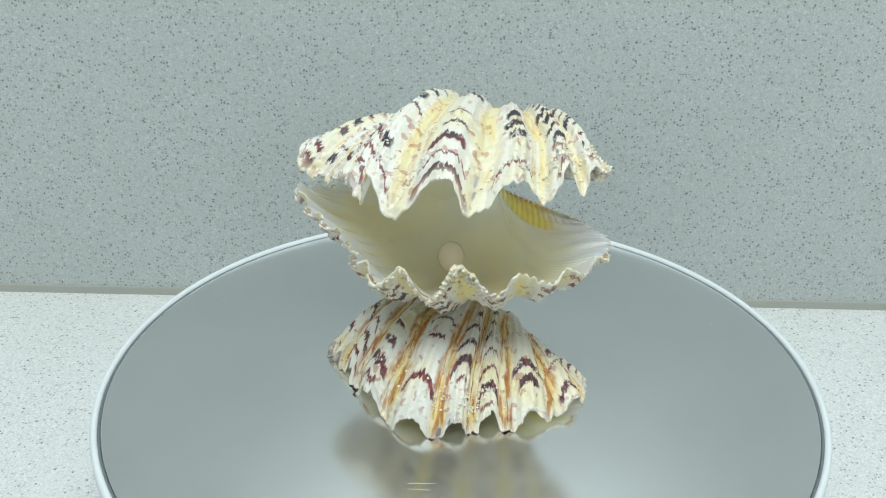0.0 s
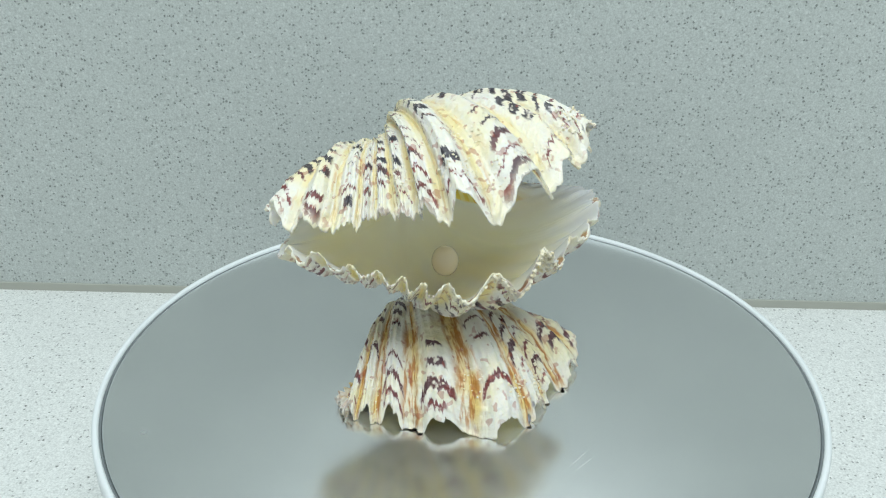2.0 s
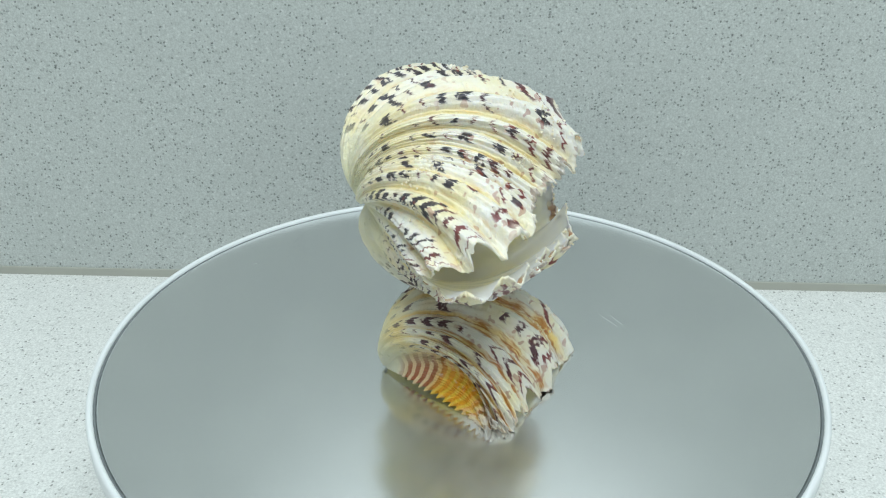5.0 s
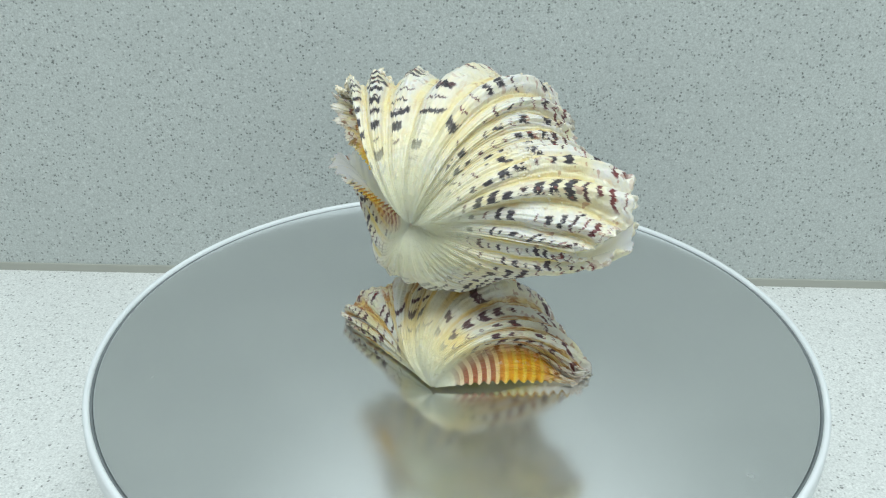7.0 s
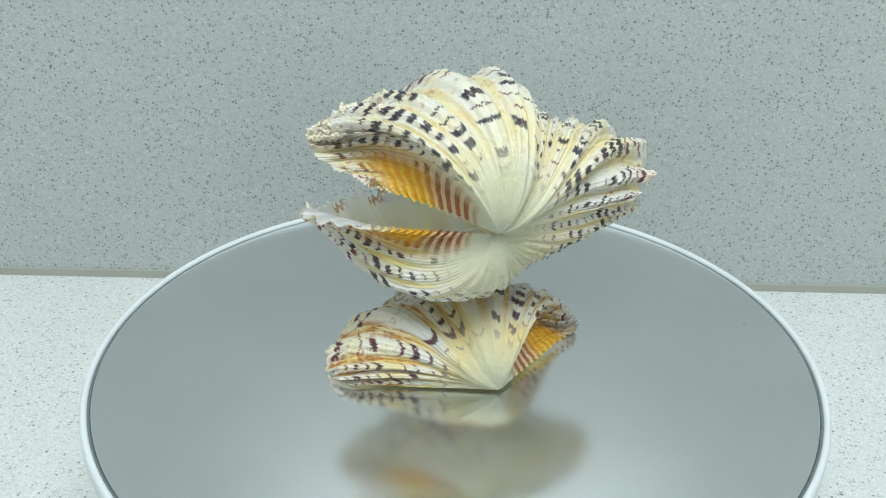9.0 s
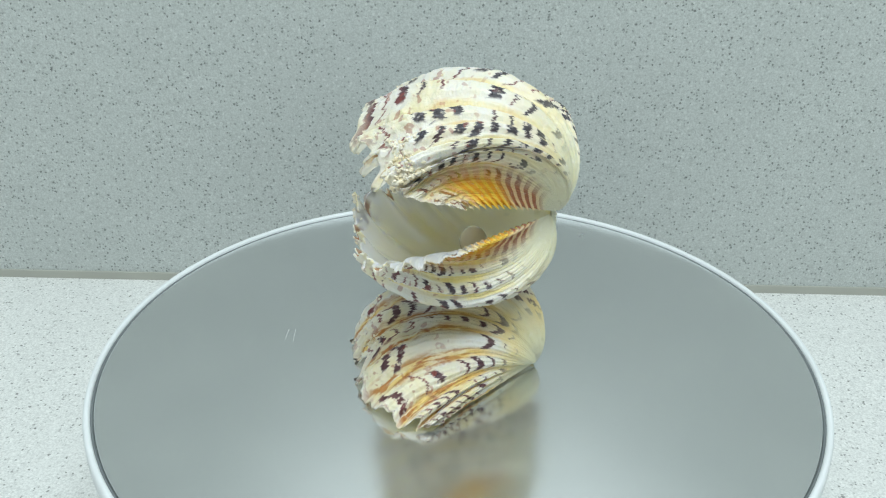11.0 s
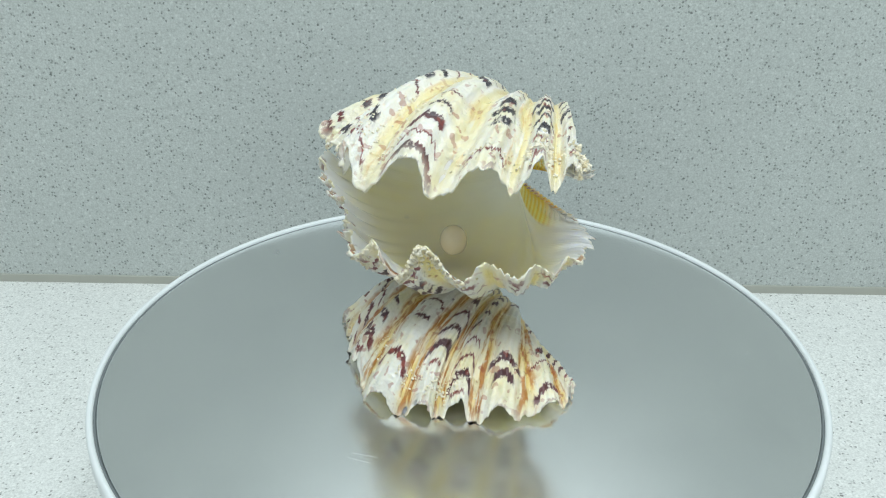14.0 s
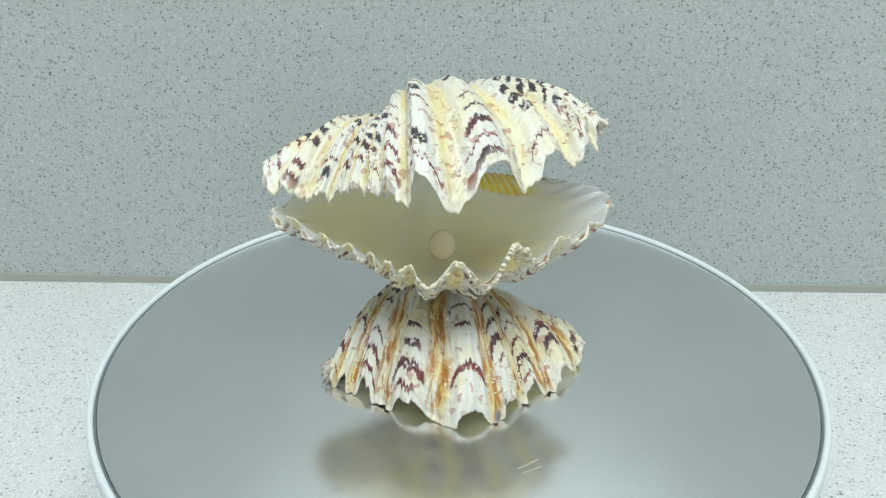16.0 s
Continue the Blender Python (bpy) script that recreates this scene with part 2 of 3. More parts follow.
def shell_inside():
    n = Nodes("porcelain_shell_lining")
    p = n.where()
    s, edge = n.attr("grow"), n.attr("tooth")
    tone = n.noise(p, 35, 3.0)
    col = n.mix(n.ramp(tone, 0.3, 0.7), (0.89, 0.805, 0.60), (0.88, 0.755, 0.50))
    col = n.mix(n.ramp(s, 0.75, 1.0, 0.0, 0.6), col, (0.87, 0.86, 0.82))
    col = n.mix(n.ramp(n.noise(p, 90, 2.0), 0.68, 0.76, 0.0, 0.35), col, (0.62, 0.57, 0.47))
    fold = n.calc("SINE", n.calc("MULTIPLY", s, 100.0))
    col = n.mix(n.calc("MULTIPLY", n.ramp(edge, 0.85, 1.0), n.ramp(s, 0.62, 0.85, 1.0, 0.0)), col, n.mix(n.ramp(fold, -0.5, 0.5), (0.80, 0.40, 0.02), (0.84, 0.56, 0.12)))
    k = n.attr("rib")
    index = n.calc("FLOOR", k)
    d = n.calc("ABSOLUTE", n.calc("SUBTRACT", n.calc("SUBTRACT", k, index), 0.5))
    dice = n.tree.nodes.new("ShaderNodeTexWhiteNoise")
    n.link(n.vec(index, 5.0, 2.0), dice.inputs["Vector"])
    rust = n.calc("MULTIPLY", n.ramp(n.calc("ADD", s, n.calc("MULTIPLY", n.noise(p, 300, 2.0), 0.03)), 0.992, 1.0), n.ramp(d, 0.26, 0.16))
    col = n.mix(n.calc("MULTIPLY", rust, n.ramp(dice.outputs["Value"], 0.40, 0.45, 0.0, 0.9)), col, (0.22, 0.06, 0.025))
    n.bump(n.noise(p, 130, 2.0), 0.12, 0.0006)
    n.bsdf.inputs["Subsurface Weight"].default_value = 0.9
    n.bsdf.inputs["Subsurface Radius"].default_value = (1.0, 0.88, 0.55)
    n.bsdf.inputs["Subsurface Scale"].default_value = 0.012
    return n.finish(col, 0.26, 0.0, 0.5)


UPPER = shell_outside("clam_shell_upper", (0.75, 0.64, 0.33), (0.60, 0.35, 0.13), 0.5, 0.16, 3.0, 0.25, (0.02, 0.017, 0.03), 12.5, 0.16, 0.31)
LOWER = shell_outside("clam_shell_lower", (0.80, 0.66, 0.24), (0.60, 0.33, 0.12), 0.3, 0.16, 11.0, 0.3, (0.035, 0.017, 0.03), 12.5, 0.16, 0.29)
BASE = shell_outside("clam_shell_base", (0.75, 0.53, 0.15), (0.42, 0.17, 0.03), 0.95, 0.18, 23.0, 0.9, (0.06, 0.008, 0.02), 10.0, 0.24, 0.27)
LINING = shell_inside()


def pearl_skin():
    n = Nodes("pearl_nacre")
    tone = n.noise(n.where(), 220, 2.0)
    n.bsdf.inputs["Coat Weight"].default_value = 1.0
    n.bsdf.inputs["Coat Roughness"].default_value = 0.08
    return n.finish(n.mix(tone, (0.86, 0.77, 0.57), (0.87, 0.79, 0.62)), 0.18)


PEARL = pearl_skin()


def chalk():
    n = Nodes("chalky_crust")
    p = n.where()
    tone = n.noise(p, 400, 3.0, 0.6)
    n.bump(tone, 0.5, 0.0008)
    return n.finish(n.mix(n.ramp(tone, 0.3, 0.7), (0.74, 0.65, 0.44), (0.84, 0.80, 0.69)), 0.65)


CRUST = chalk()


# ---- building helpers ----
def part(name, bm, material, parent=None, label="", smooth=True):
    me = bpy.data.meshes.new(name)
    bm.to_mesh(me)
    bm.free()
    me.materials.append(material)
    if smooth:
        me.polygons.foreach_set("use_smooth", [True] * len(me.polygons))
    ob = new(name, me)
    ob.parent = parent
    if label:
        tagged(ob, label)
    return ob


def slab(x0, x1, y0, y1, z0, z1, bevel=0.0):
    bm = bmesh.new()
    bmesh.ops.create_cube(bm, size=1.0, matrix=Matrix.LocRotScale(((x0 + x1) / 2, (y0 + y1) / 2, (z0 + z1) / 2), None, (x1 - x0, y1 - y0, z1 - z0)))
    if bevel:
        bmesh.ops.bevel(bm, geom=bm.edges[:], offset=bevel, segments=3, affect="EDGES", profile=0.5)
    return bm


def lathe(profile, wide=1.0, n=192):
    """A solid of revolution about z from (radius, height) pairs."""
    bm = bmesh.new()
    rings = []
    for r, z in ((a * wide, b) for a, b in profile):
        rings.append([bm.verts.new((r * math.cos(a), r * math.sin(a), z)) for a in (2 * math.pi * i / n for i in range(n))] if r > 0 else [bm.verts.new((0, 0, z))])
    for a, b in zip(rings, rings[1:]):
        for i in range(n):
            j = (i + 1) % n
            if len(a) == 1:
                bm.faces.new((a[0], b[j], b[i]))
            elif len(b) == 1:
                bm.faces.new((a[i], a[j], b[0]))
            else:
                bm.faces.new((a[i], a[j], b[j], b[i]))
    bmesh.ops.recalc_face_normals(bm, faces=bm.faces[:])
    return bm


# ---- the setting ----
WALL_Y, TOP_Z = 0.192, -0.083
splashback = tagged(part("wall_back", slab(-1.6, 1.6, WALL_Y, WALL_Y + 0.02, TOP_Z, 0.62), WALL, smooth=False), "grey speckled quartz splashback behind the worktop", "wall", kind="structure")
splashback.matrix_basis = pose(0, 0.0017, 0, 0, 0, -0.39)
tagged(part("wall_north", slab(-1.62, 1.62, WALL_Y + 0.035, WALL_Y + 0.12, -1.0, CEILING), PAINT, smooth=False), "plain white painted kitchen wall", "wall", kind="structure")
tagged(part("wall_south", slab(-1.62, 1.62, -2.5, -2.4, -1.0, CEILING), PAINT, smooth=False), "plain white painted kitchen wall", "wall", kind="structure")
tagged(part("wall_east", slab(1.62, 1.72, -2.5, WALL_Y + 0.12, -1.0, CEILING), PAINT, smooth=False), "plain white painted kitchen wall", "wall", kind="structure")
tagged(part("wall_west", slab(-1.72, -1.62, -2.5, WALL_Y + 0.12, -1.0, CEILING), PAINT, smooth=False), "plain white painted kitchen wall", "wall", kind="structure")
tagged(part("floor", slab(-1.72, 1.72, -2.5, WALL_Y + 0.12, -1.05, -1.0), FLOOR, smooth=False), "plain grey kitchen floor", "floor", kind="structure")
tagged(part("ceiling", slab(-1.72, 1.72, -2.5, WALL_Y + 0.12, CEILING, CEILING + 0.05), PAINT, smooth=False), "plain white ceiling", "ceiling", kind="structure")
worktop = tagged(part("worktop", slab(-1.6, 1.6, -0.46, WALL_Y + 0.034, TOP_Z - 0.03, TOP_Z), TOP, smooth=False), "pale speckled quartz worktop against the splashback", "worktop", kind="structure")
tagged(part("worktop_support", slab(-1.6, 1.6, -0.40, WALL_Y - 0.001, -1.0, TOP_Z - 0.03), PAINT, smooth=False), "plain white cabinet front under the worktop", "cabinet", kind="structure")

# thin strip that puts the contact shadow at the wall's foot into colour
joint_shade = tagged(part("trim", slab(-1.6, 1.6, WALL_Y - 0.0012, WALL_Y, TOP_Z, TOP_Z + 0.0045), JOINT_SHADE, smooth=False), "thin brownish grey strip for the contact shadow between worktop and splashback", "trim", kind="structure")
joint_shade.matrix_basis = pose(0, 0.0017, 0, 0, 0, -0.39)

# ---- the turntable ----
turntable = tagged(new("turntable"), "round white turntable with a hazy aluminium plate", "turntable")
turntable.matrix_basis = pose(0, 0, TOP_Z)
UP = -TOP_Z
pedestal = part("pedestal", lathe([(0, 0), (0.098, 0), (0.1, 0.002), (0.1, 0.008), (0.088, 0.016), (0.086, UP - 0.02), (0.082, UP - 0.016), (0, UP - 0.016)]), WHITE, turntable, "white plastic drive housing")
platter = part("platter", lathe([(0, -0.0145), (0.120, -0.0145), (0.1235, -0.0135), (0.1255, -0.010), (0.1261, -0.006), (0.1261, -0.0012), (0.1256, -0.0002), (0.1249, 0.0), (0.1240, -0.0003), (0.1237, -0.0012), (0.1237, -0.0035), (0, -0.0035)], 1.006), WHITE, turntable, "white plastic disc with a raised rim")
plate = part("plate", lathe([(0, -0.0034), (0.1226, -0.0034), (0.1228, -0.0030), (0.1228, -0.0014), (0.1225, -0.0010), (0.1220, -0.0008), (0, -0.0008)], 1.006), PLATE, platter, "hazy mirror-like aluminium plate")

# added dark ring: the shade in the gap between rim and plate, as colour
part("groove_shade_ring", lathe([(0.1229, -0.0034), (0.1229, -0.0016), (0.1233, -0.0011), (0.1237, -0.0013), (0.12375, -0.0034), (0.1229, -0.0034)], 1.006), GROOVE_SHADE, platter, "dark grey ring standing for the shaded groove round the plate")

for dx, dy, long, turn in ((-0.0110, -0.0600, 0.0085, 3), (-0.0118, -0.0628, 0.0070, -2)):
    bar = part("scratch", slab(-long / 2, long / 2, -0.00007, 0.00007, 0, 0.00003), SCRATCH, platter, smooth=False)
    bar.matrix_basis = pose(dx, dy, -0.0008, 0, 0, turn)

# ---- the shells ----
ornament = tagged(new("shell_ornament"), "open white ribbed clam shell with a pearl on an upturned valve", "shell")

# rib number, bearing, reach, margin height, arch, rib relief (degrees, centimetres, radians)
UPPER_ROWS = [
    (0, -101, 5, 0.1, 0, 0), (1, -99, 5.7, 0.12, 1.3, 0.2), (2, -93, 6.45, 0.75, 2.45, 0.28), (3, -81, 6.7, 1.2, 2.7, 0.28),
    (4, -69.8, 6.38, 1, 2.4, 0.16), (5, -61.9, 6.08, 1.04, 2.18, 0.11), (6, -59.1, 5.82, 1.22, 1.97, 0.11), (7, -52.5, 5.88, 1.42, 2.02, 0.12),
    (8, -45.5, 6.12, 1.59, 2.12, 0.16), (9, -40.8, 6.64, 1.78, 2.18, 0.28), (10, -27.6, 7.2, 1.96, 2.01, 0.32), (11, -1.9, 6.18, 2.16, 1.78, 0.31),
    (12, 14.7, 5.95, 2.2, 1.87, 0.29), (13, 28, 6.1, 2.3, 2.06, 0.27), (14, 35.3, 6, 2.26, 1.95, 0.23), (15, 35.8, 5.8, 2.32, 1.32, 0.15),
    (16, 38.2, 5.92, 2.09, 0.95, 0.13), (17, 40.7, 5.22, 1.8, 0.61, 0.08), (18, 41.6, 4.58, 1.57, 0.32, 0.07), (19, 41.1, 3.97, 1.29, 0.07, 0.04)]
LOWER_ROWS = [
    (0, -101, 5, -0.02, 0, 0), (1, -98, 5.5, -0.45, 1.19, 0.1), (2, -92, 6.3, -0.53, 2.02, 0.16), (3, -82.8, 6.95, 0.09, 2.21, 0.19),
    (4, -74.1, 6.8, 0.18, 2.2, 0.18), (5, -65, 6.45, -0.3, 1.96, 0.14), (6, -59.3, 5.94, -0.58, 1.92, 0.14), (7, -51.4, 5.99, -0.75, 1.92, 0.13),
    (8, -45.3, 6.23, -0.86, 1.91, 0.17), (9, -40.9, 6.55, -0.78, 1.93, 0.22), (10, -27, 6.78, -0.71, 1.98, 0.28), (11, -8.3, 6.36, -0.62, 2.03, 0.29),
    (12, 9.7, 6.07, -0.64, 2.08, 0.2), (13, 22.5, 6.2, -0.64, 2.03, 0.15), (14, 31.2, 6.4, -0.27, 1.84, 0.13), (15, 37.3, 6.19, -0.06, 1.41, 0.1),
    (16, 40.9, 5.68, -0.04, 1.09, 0.12), (17, 43.3, 4.98, -0.05, 0.79, 0.08), (18, 44.5, 4.38, -0.08, 0.37, 0.07), (19, 44.7, 3.8, -0.03, 0.08, 0.05)]
BASE_ROWS = [
    (0, -48.2, 4.97, 0.01, 0, 0), (1, -48.5, 5.3, 0.14, 0.95, 0.12), (2, -47.8, 5.56, 0.24, 1.87, 0.17), (3, -43.5, 5.87, 0.24, 2.45, 0.15),
    (4, -29.5, 6.58, 0.24, 2.76, 0.12), (5, -10.6, 6.15, 0.08, 2.52, 0.12), (6, -1.2, 6.03, 0.08, 2.19, 0.12), (7, 7.2, 6.88, 0.24, 2.12, 0.12),
    (8, 25, 6.54, 0.08, 2.11, 0.19), (9, 46.8, 5.31, 0.08, 2.15, 0.14), (10, 59.7, 5.23, 0.23, 2.14, 0.12), (11, 66.3, 5.32, 0.15, 1.95, 0.13),
    (12, 70.8, 5.33, 0.08, 1.65, 0.12), (13, 72.5, 5.21, 0.08, 1.31, 0.13), (14, 74.6, 5.03, 0.23, 1.07, 0.14), (15, 76.1, 4.98, 0.14, 0.62, 0.08),
    (16, 77.8, 4.84, 0.14, 0.32, 0.08), (17, 78.4, 4.65, 0.14, 0.12, 0.05)]

UPPER_HUB, LOWER_HUB, BASE_HUB = (0.93, 3.08, 6.19), (0.97, 2.89, 6.14), (0.29, 2.76, 0.03)


def soft_interp(x, xs, ys, width):
    """Piecewise linear values, rounded over the given width."""
    out = np.zeros_like(x)
    for o, w in ((-1, 0.08), (-0.75, 0.12), (-0.5, 0.15), (-0.25, 0.1), (0, 0.1), (0.25, 0.1), (0.5, 0.15), (0.75, 0.12), (1, 0.08)):
        out += w * np.interp(x + o * width, xs, ys)
    ends = np.clip(np.minimum(x - xs[0], xs[-1] - x) / width, 0, 1)
    return ends * out + (1 - ends) * np.interp(x, xs, ys)


def wave_noise(x, y, seed, octaves=3):
    """Smooth pseudo-noise on grids, about -1 to 1."""
    rng = np.random.RandomState(seed)
    out, amp = np.zeros(np.broadcast(x, y).shape), 1.0
    for _ in range(octaves):
        for _ in range(5):
            a, b, c = rng.normal(size=3)
            out = out + amp * 0.35 * np.sin(a * x + b * y + 6.28 * c)
        x, y, amp = x * 2.1, y * 2.1, amp * 0.55
    return out


def valve(name, rows, hub, side, mirror, field_from, material, label, seed, tips=0.72, fan=0.8, thick=0.13, hollow=0.7, nu=560, ns=180):
    """A clam valve: each growth line is the margin, shrunk and swung up about the beak, with ribs, furrows, growth rings and a ragged edge.
    side: 1 domed upwards, -1 downwards. mirror: -1 for the other hand."""
    xs = [r[0] for r in rows]
    k = np.linspace(xs[0], xs[-1], nu)
    az, reach, lift, arch, relief = (soft_interp(k, xs, [r[i] for r in rows], 0.7) for i in range(1, 6))
    az = np.radians(az)
    furrow_tip = np.tanh(1.6 * np.cos(2 * np.pi * k)) / 0.92
    ragged = 0.07 * wave_noise(k * 5, k * 0, seed, 3) + 0.05 * wave_noise(k * 23, k * 0, seed + 1, 3)
    uneven = np.interp(k, np.arange(30), np.random.RandomState(seed + 40).uniform(0.55, 1.35, 30)) * np.clip((relief - 0.16) / 0.14, 0.3, 1)
    field = np.clip((k - field_from) / 1.5, 0, 1)
    stretch = (tips * relief * furrow_tip * uneven + ragged) * (1 - 0.6 * field) / reach
    s = (np.linspace(0.0, 1.0, ns) ** 0.85)[:, None]
    s = 0.015 + 0.985 * s
    run = s * (1 + stretch[None, :] * s ** 4)
    flat = np.sqrt(reach ** 2 + lift ** 2)
    tilt = np.arctan2(lift * side, reach)
    turn = tilt + arch * (1 - run)
    r = run * flat
    gx, gy = np.sin(az), -np.cos(az)
    own = np.stack([r * np.cos(turn) * gx, r * np.cos(turn) * gy, r * np.sin(turn)], -1)
    # the same swing about the hinge line, which spreads the ribs into a fan behind the beak
    ax, ay = gx[0], gy[0]
    along, across = gx * ax + gy * ay, gx * -ay + gy * ax
    swing = arch * (1 - run)
    up, out = lift * side, across * reach
    out2, up2 = out * np.cos(swing) - up * np.sin(swing) * np.sign(out), up * np.cos(swing) + np.abs(out) * np.sin(swing)
    hinge = np.stack([run * (along * reach * ax - out2 * ay), run * (along * reach * ay + out2 * ax), run * up2], -1)
    base = (1 - fan) * own + fan * hinge
    base = base * np.array([mirror, 1.0, side])
    du, ds = np.gradient(base, axis=1), np.gradient(base, axis=0)
    nrm = np.cross(du, ds)
    nrm /= np.linalg.norm(nrm, axis=-1, keepdims=True) + 1e-12
    out = np.array([0.0, 0.0, side])
    if (nrm[ns // 2, nu // 2] * out).sum() < 0:
        nrm = -nrm
    kk = k[None, :] + 0.05 * wave_noise(k[None, :] * 1.3, s * 9, seed + 5, 2) * s
    crest = -np.cos(2 * np.pi * kk) + 0.25 * (np.abs(np.sin(np.pi * kk)) - 0.6)
    ribs = relief[None, :] * s ** 1.45 * crest
    rings = 0.026 * s * wave_noise(k[None, :] * 1.6, s * 60, seed + 9, 3) + 0.015 * s * wave_noise(k[None, :] * 11, s * 80, seed + 13, 3) + 0.034 * s * np.sin(2 * np.pi * kk * 5 + 0.6 * wave_noise(k[None, :], s * 12, seed + 7, 1))
    flakes = 0.09 * np.clip(wave_noise(k[None, :] * 6.1, s * 45, seed + 11, 3) - 0.45, 0, 1) * s ** 2
    ease = np.clip((s - 0.03) / 0.2, 0, 1)
    teeth_zone = np.clip((k - (xs[-1] - 1.2)) / 1.2, 0, 1)[None, :]
    teeth = 0.11 * teeth_zone * np.sin(s * 100.0) * np.clip((s - 0.1) / 0.3, 0, 1)
    # the heart-shaped field beside the teeth is sunk under the beak
    sunk = np.sin(np.pi * np.clip((k - field_from + 1.3) / (xs[-1] + 0.4 - field_from + 1.3), 0, 1))[None, :] ** 2 * s ** 1.5 * (1 - s).clip(0) ** 0.6 / 0.285
    base = base - nrm * (hollow * sunk)[..., None]
    outer = base + nrm * ((ribs + rings + flakes) * ease + teeth)[..., None]
    inner_ribs = ribs * s ** 9 - (1 - s ** 9) * relief[None, :] * s ** 1.25 * 0.9
    wall = thick * np.clip(s * 3, 0.2, 1) * (1 - 0.6 * s ** 6) * (1 - 0.35 * field[None, :])
    inner = base + nrm * (inner_ribs * ease - wall + teeth * 0.9)[..., None]
    verts = np.concatenate([outer.reshape(-1, 3), inner.reshape(-1, 3)]) * 0.01 + np.array(hub) * 0.01
    verts[:, 2] = np.maximum(verts[:, 2], -0.0006)
    i, j = np.meshgrid(np.arange(ns - 1), np.arange(nu - 1), indexing="ij")
    a = (i * nu + j).ravel()
    quads = np.stack([a, a + 1, a + nu + 1, a + nu], -1)
    half = ns * nu
    lining = quads[:, ::-1] + half
    m = (ns - 1) * nu + np.arange(nu - 1)
    lip = np.stack([m, m + 1, m + 1 + half, m + half], -1)
    e0 = np.arange(ns - 1) * nu
    side0 = np.stack([e0, e0 + nu, e0 + nu + half, e0 + half], -1)
    e1 = e0 + nu - 1
    side1 = np.stack([e1 + nu, e1, e1 + half, e1 + nu + half], -1)
    faces = np.concatenate([quads, lining, lip, side0, side1])
    if side * mirror > 0:
        faces = faces[:, ::-1]
    me = bpy.data.meshes.new(name)
    me.from_pydata(verts.tolist(), [], faces.tolist())
    slots = np.zeros(len(faces), dtype=np.int32)
    slots[len(quads):2 * len(quads)] = 1
    me.materials.append(material)
    me.materials.append(LINING)
    me.polygons.foreach_set("material_index", slots)
    me.polygons.foreach_set("use_smooth", np.ones(len(faces), dtype=bool))
    tooth = np.clip((k - (xs[-1] - 3.6)) / 1.8, 0, 1)
    for key, grid in (("rib", kk + 0 * s), ("grow", s + 0 * kk), ("tooth", tooth[None, :] + 0 * s)):
        at = me.attributes.new(key, "FLOAT", "POINT")
        at.data.foreach_set("value", np.concatenate([grid.ravel(), grid.ravel()]).astype(np.float32))
    ob = new(name, me)
    ob.parent = ornament
    tagged(ob, label)
    return ob, outer, nrm


upper, upper_grid, upper_n = valve("upper_valve", UPPER_ROWS, UPPER_HUB, 1, 1, 14.3, UPPER, "ribbed white valve with purple chevrons and yellow furrows", 1, hollow=0.8)
lower, lower_grid, lower_n = valve("lower_valve", LOWER_ROWS, LOWER_HUB, -1, 1, 14.3, LOWER, "cupped white valve with a cream lining", 2, tips=0.55, hollow=0.6)
base, base_grid, base_n = valve("base_valve", BASE_ROWS, BASE_HUB, 1, -1, 12.5, BASE, "upturned valve with orange furrows, resting on its edge", 3, tips=4.0, hollow=0.95)


def ball(radius, place, squash=1.0):
    bm = bmesh.new()
    bmesh.ops.create_uvsphere(bm, u_segments=40, v_segments=24, radius=radius, matrix=Matrix.Translation(place) @ Matrix.Diagonal((1, 1, squash, 1)))
    return bm


part("pearl", ball(0.0047, (-0.0036, 0.0046, 0.0440), 1.15), PEARL, ornament, "cream pearl glued inside the shell")


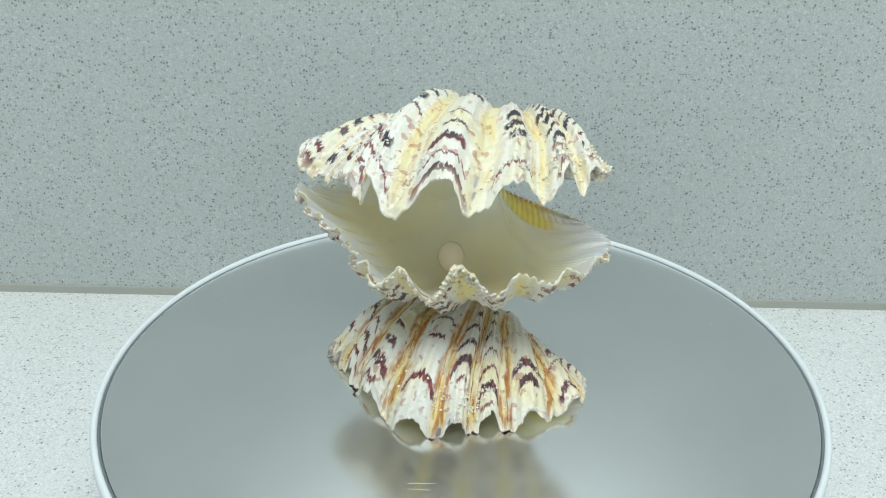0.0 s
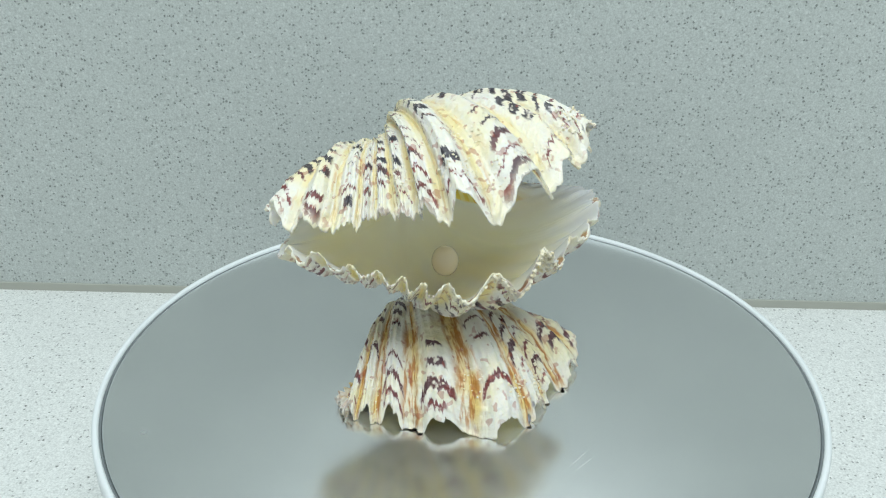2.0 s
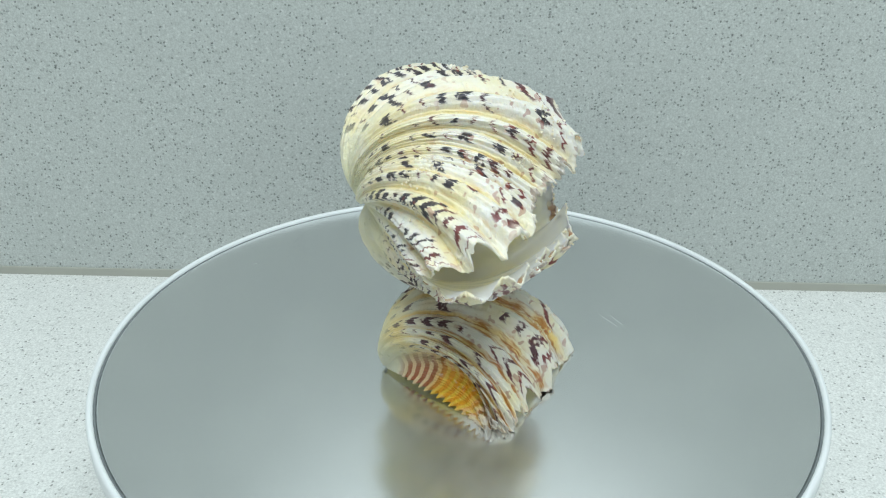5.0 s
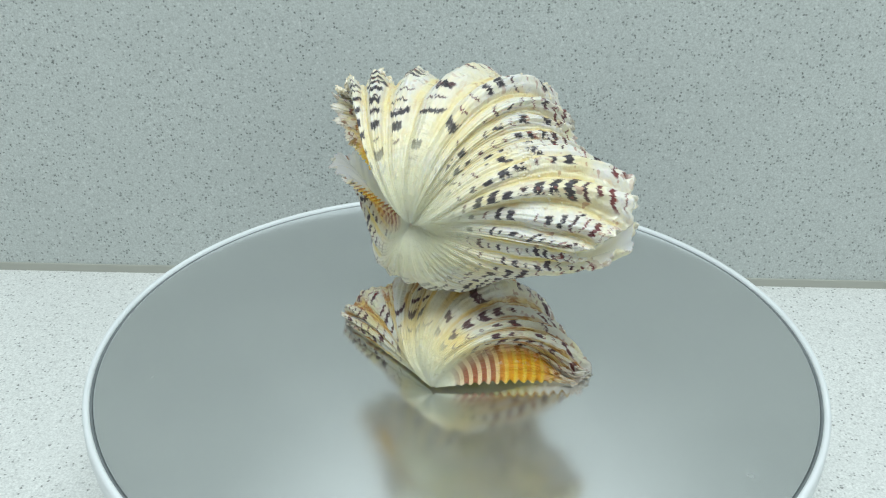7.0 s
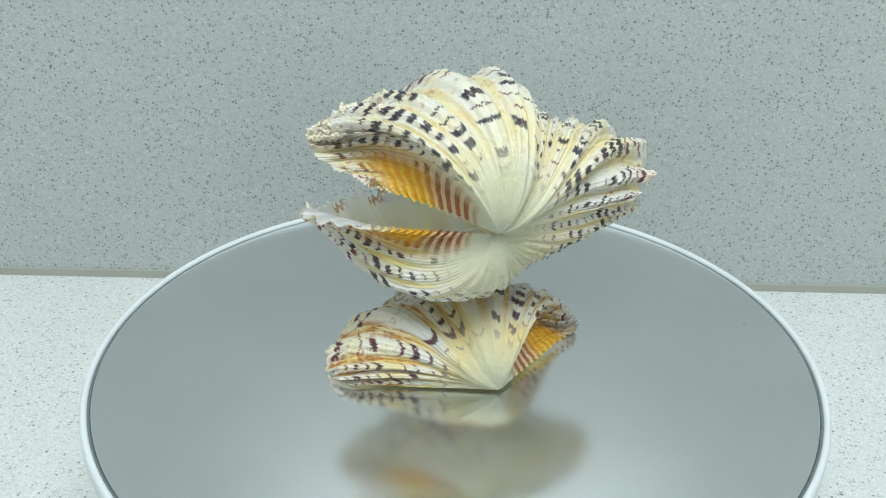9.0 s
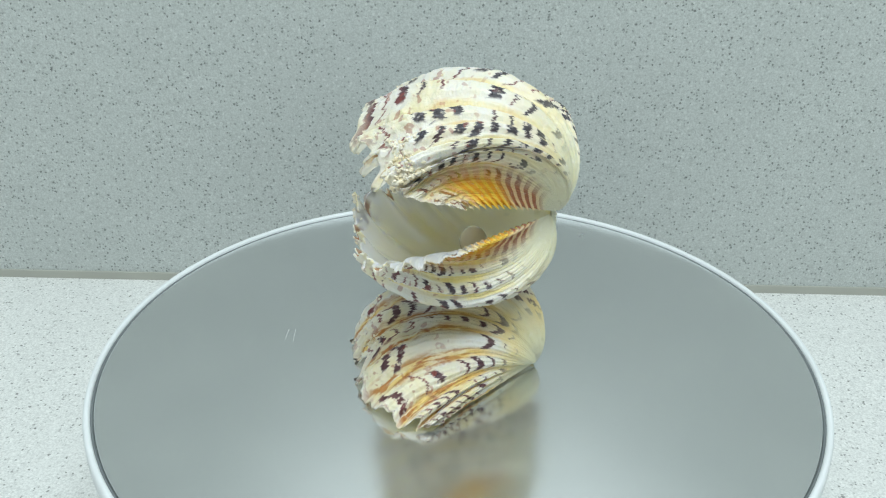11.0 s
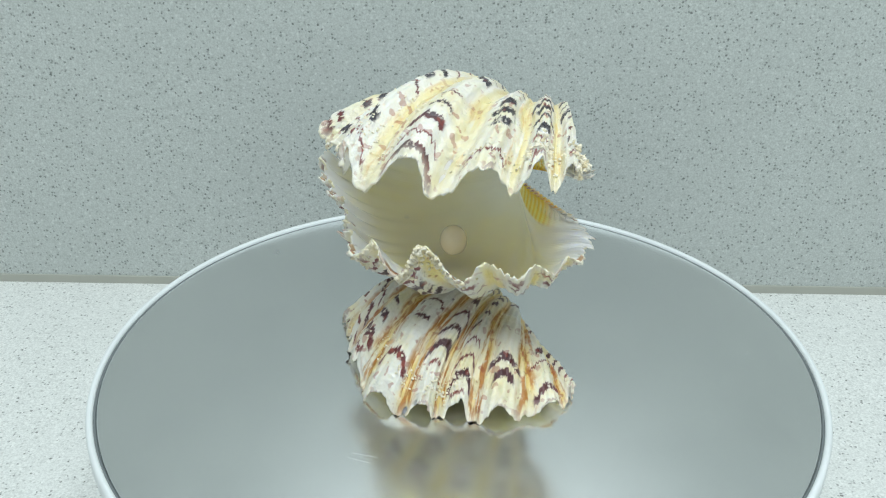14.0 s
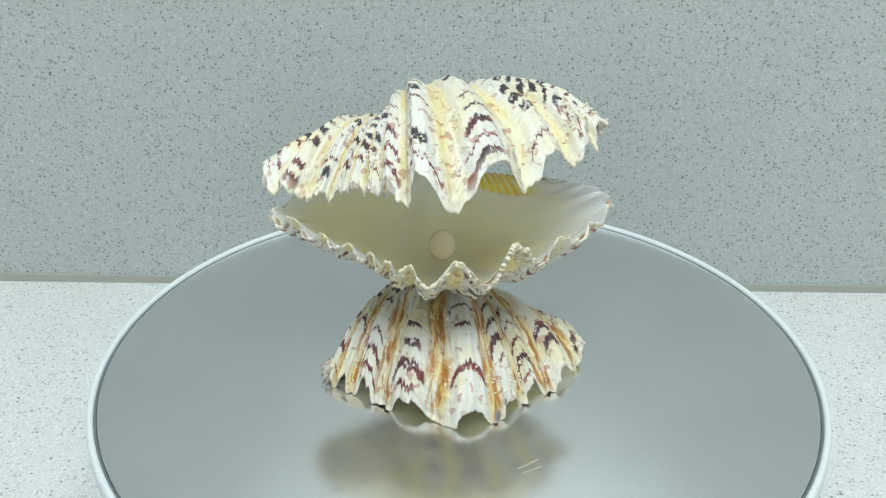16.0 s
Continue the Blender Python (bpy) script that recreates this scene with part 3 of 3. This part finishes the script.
def crust(parent, grid, normals, hub, u0, u1, s0, s1, count, size, seed, label):
    """Chalky crumbs and worm tubes grown on a valve, between two shares of its width and growth."""
    rng = random.Random(seed)
    bm = bmesh.new()
    ns, nu = grid.shape[:2]
    centres = [(rng.uniform(u0, u1), rng.uniform(s0, s1)) for _ in range(max(3, count // 12))]
    for _ in range(count * 3):
        c = rng.choice(centres)
        u = min(max(rng.gauss(c[0], 0.014), 0.01), 0.99)
        s = min(max(rng.gauss(c[1], 0.02), 0.2), 0.998)
        i, j = int(s * (ns - 1)), int(u * (nu - 1))
        place = Vector(grid[i, j]) * 0.01 + Vector(hub) * 0.01
        nrm = Vector(normals[i, j])
        r = size * rng.uniform(0.35, 1.0)
        m = Matrix.Translation(place + nrm * r * 0.3) @ nrm.to_track_quat("Z", "Y").to_matrix().to_4x4() @ Matrix.Diagonal((rng.uniform(0.7, 1.4), rng.uniform(0.6, 1.2), rng.uniform(0.6, 1.5), 1))
        made = bmesh.ops.create_icosphere(bm, subdivisions=1, radius=r * 0.62, matrix=m)
        for v in made["verts"]:
            v.co += Vector((rng.uniform(-1, 1), rng.uniform(-1, 1), rng.uniform(-1, 1))) * r * 0.28
    return part("crust", bm, CRUST, parent, label, False)


crust(upper, upper_grid, upper_n, UPPER_HUB, 0.66, 0.78, 0.90, 0.99, 110, 0.0011, 5, "white chalky crust near the edge")
crust(upper, upper_grid, upper_n, UPPER_HUB, 0.40, 0.66, 0.72, 0.97, 70, 0.0007, 6, "white chalky crumbs")
crust(upper, upper_grid, upper_n, UPPER_HUB, 0.10, 0.34, 0.55, 0.75, 50, 0.0006, 7, "white chalky crumbs")
crust(lower, lower_grid, lower_n, LOWER_HUB, 0.48, 0.72, 0.93, 0.99, 40, 0.0009, 8, "yellowish chalky crust under the lip")
crust(lower, lower_grid, lower_n, LOWER_HUB, 0.55, 0.60, 0.95, 0.998, 60, 0.0012, 14, "yellowish chalky crust on the lip")
crust(base, base_grid, base_n, BASE_HUB, 0.34, 0.50, 0.86, 0.95, 30, 0.0009, 9, "white worm-tube crust")
crust(base, base_grid, base_n, BASE_HUB, 0.15, 0.70, 0.80, 0.97, 18, 0.0006, 10, "white chalky crumbs")


def motions():
    period, rows = 14.72, [i * 0.5 for i in range(33)]
    walk(platter, [(t, pose(0, 0, UP, 0, 0, 360 * t / period)) for t in rows])
    walk(ornament, [(t, pose(0, 0, 0, 0, 0, 360 * t / period)) for t in rows])


motions()
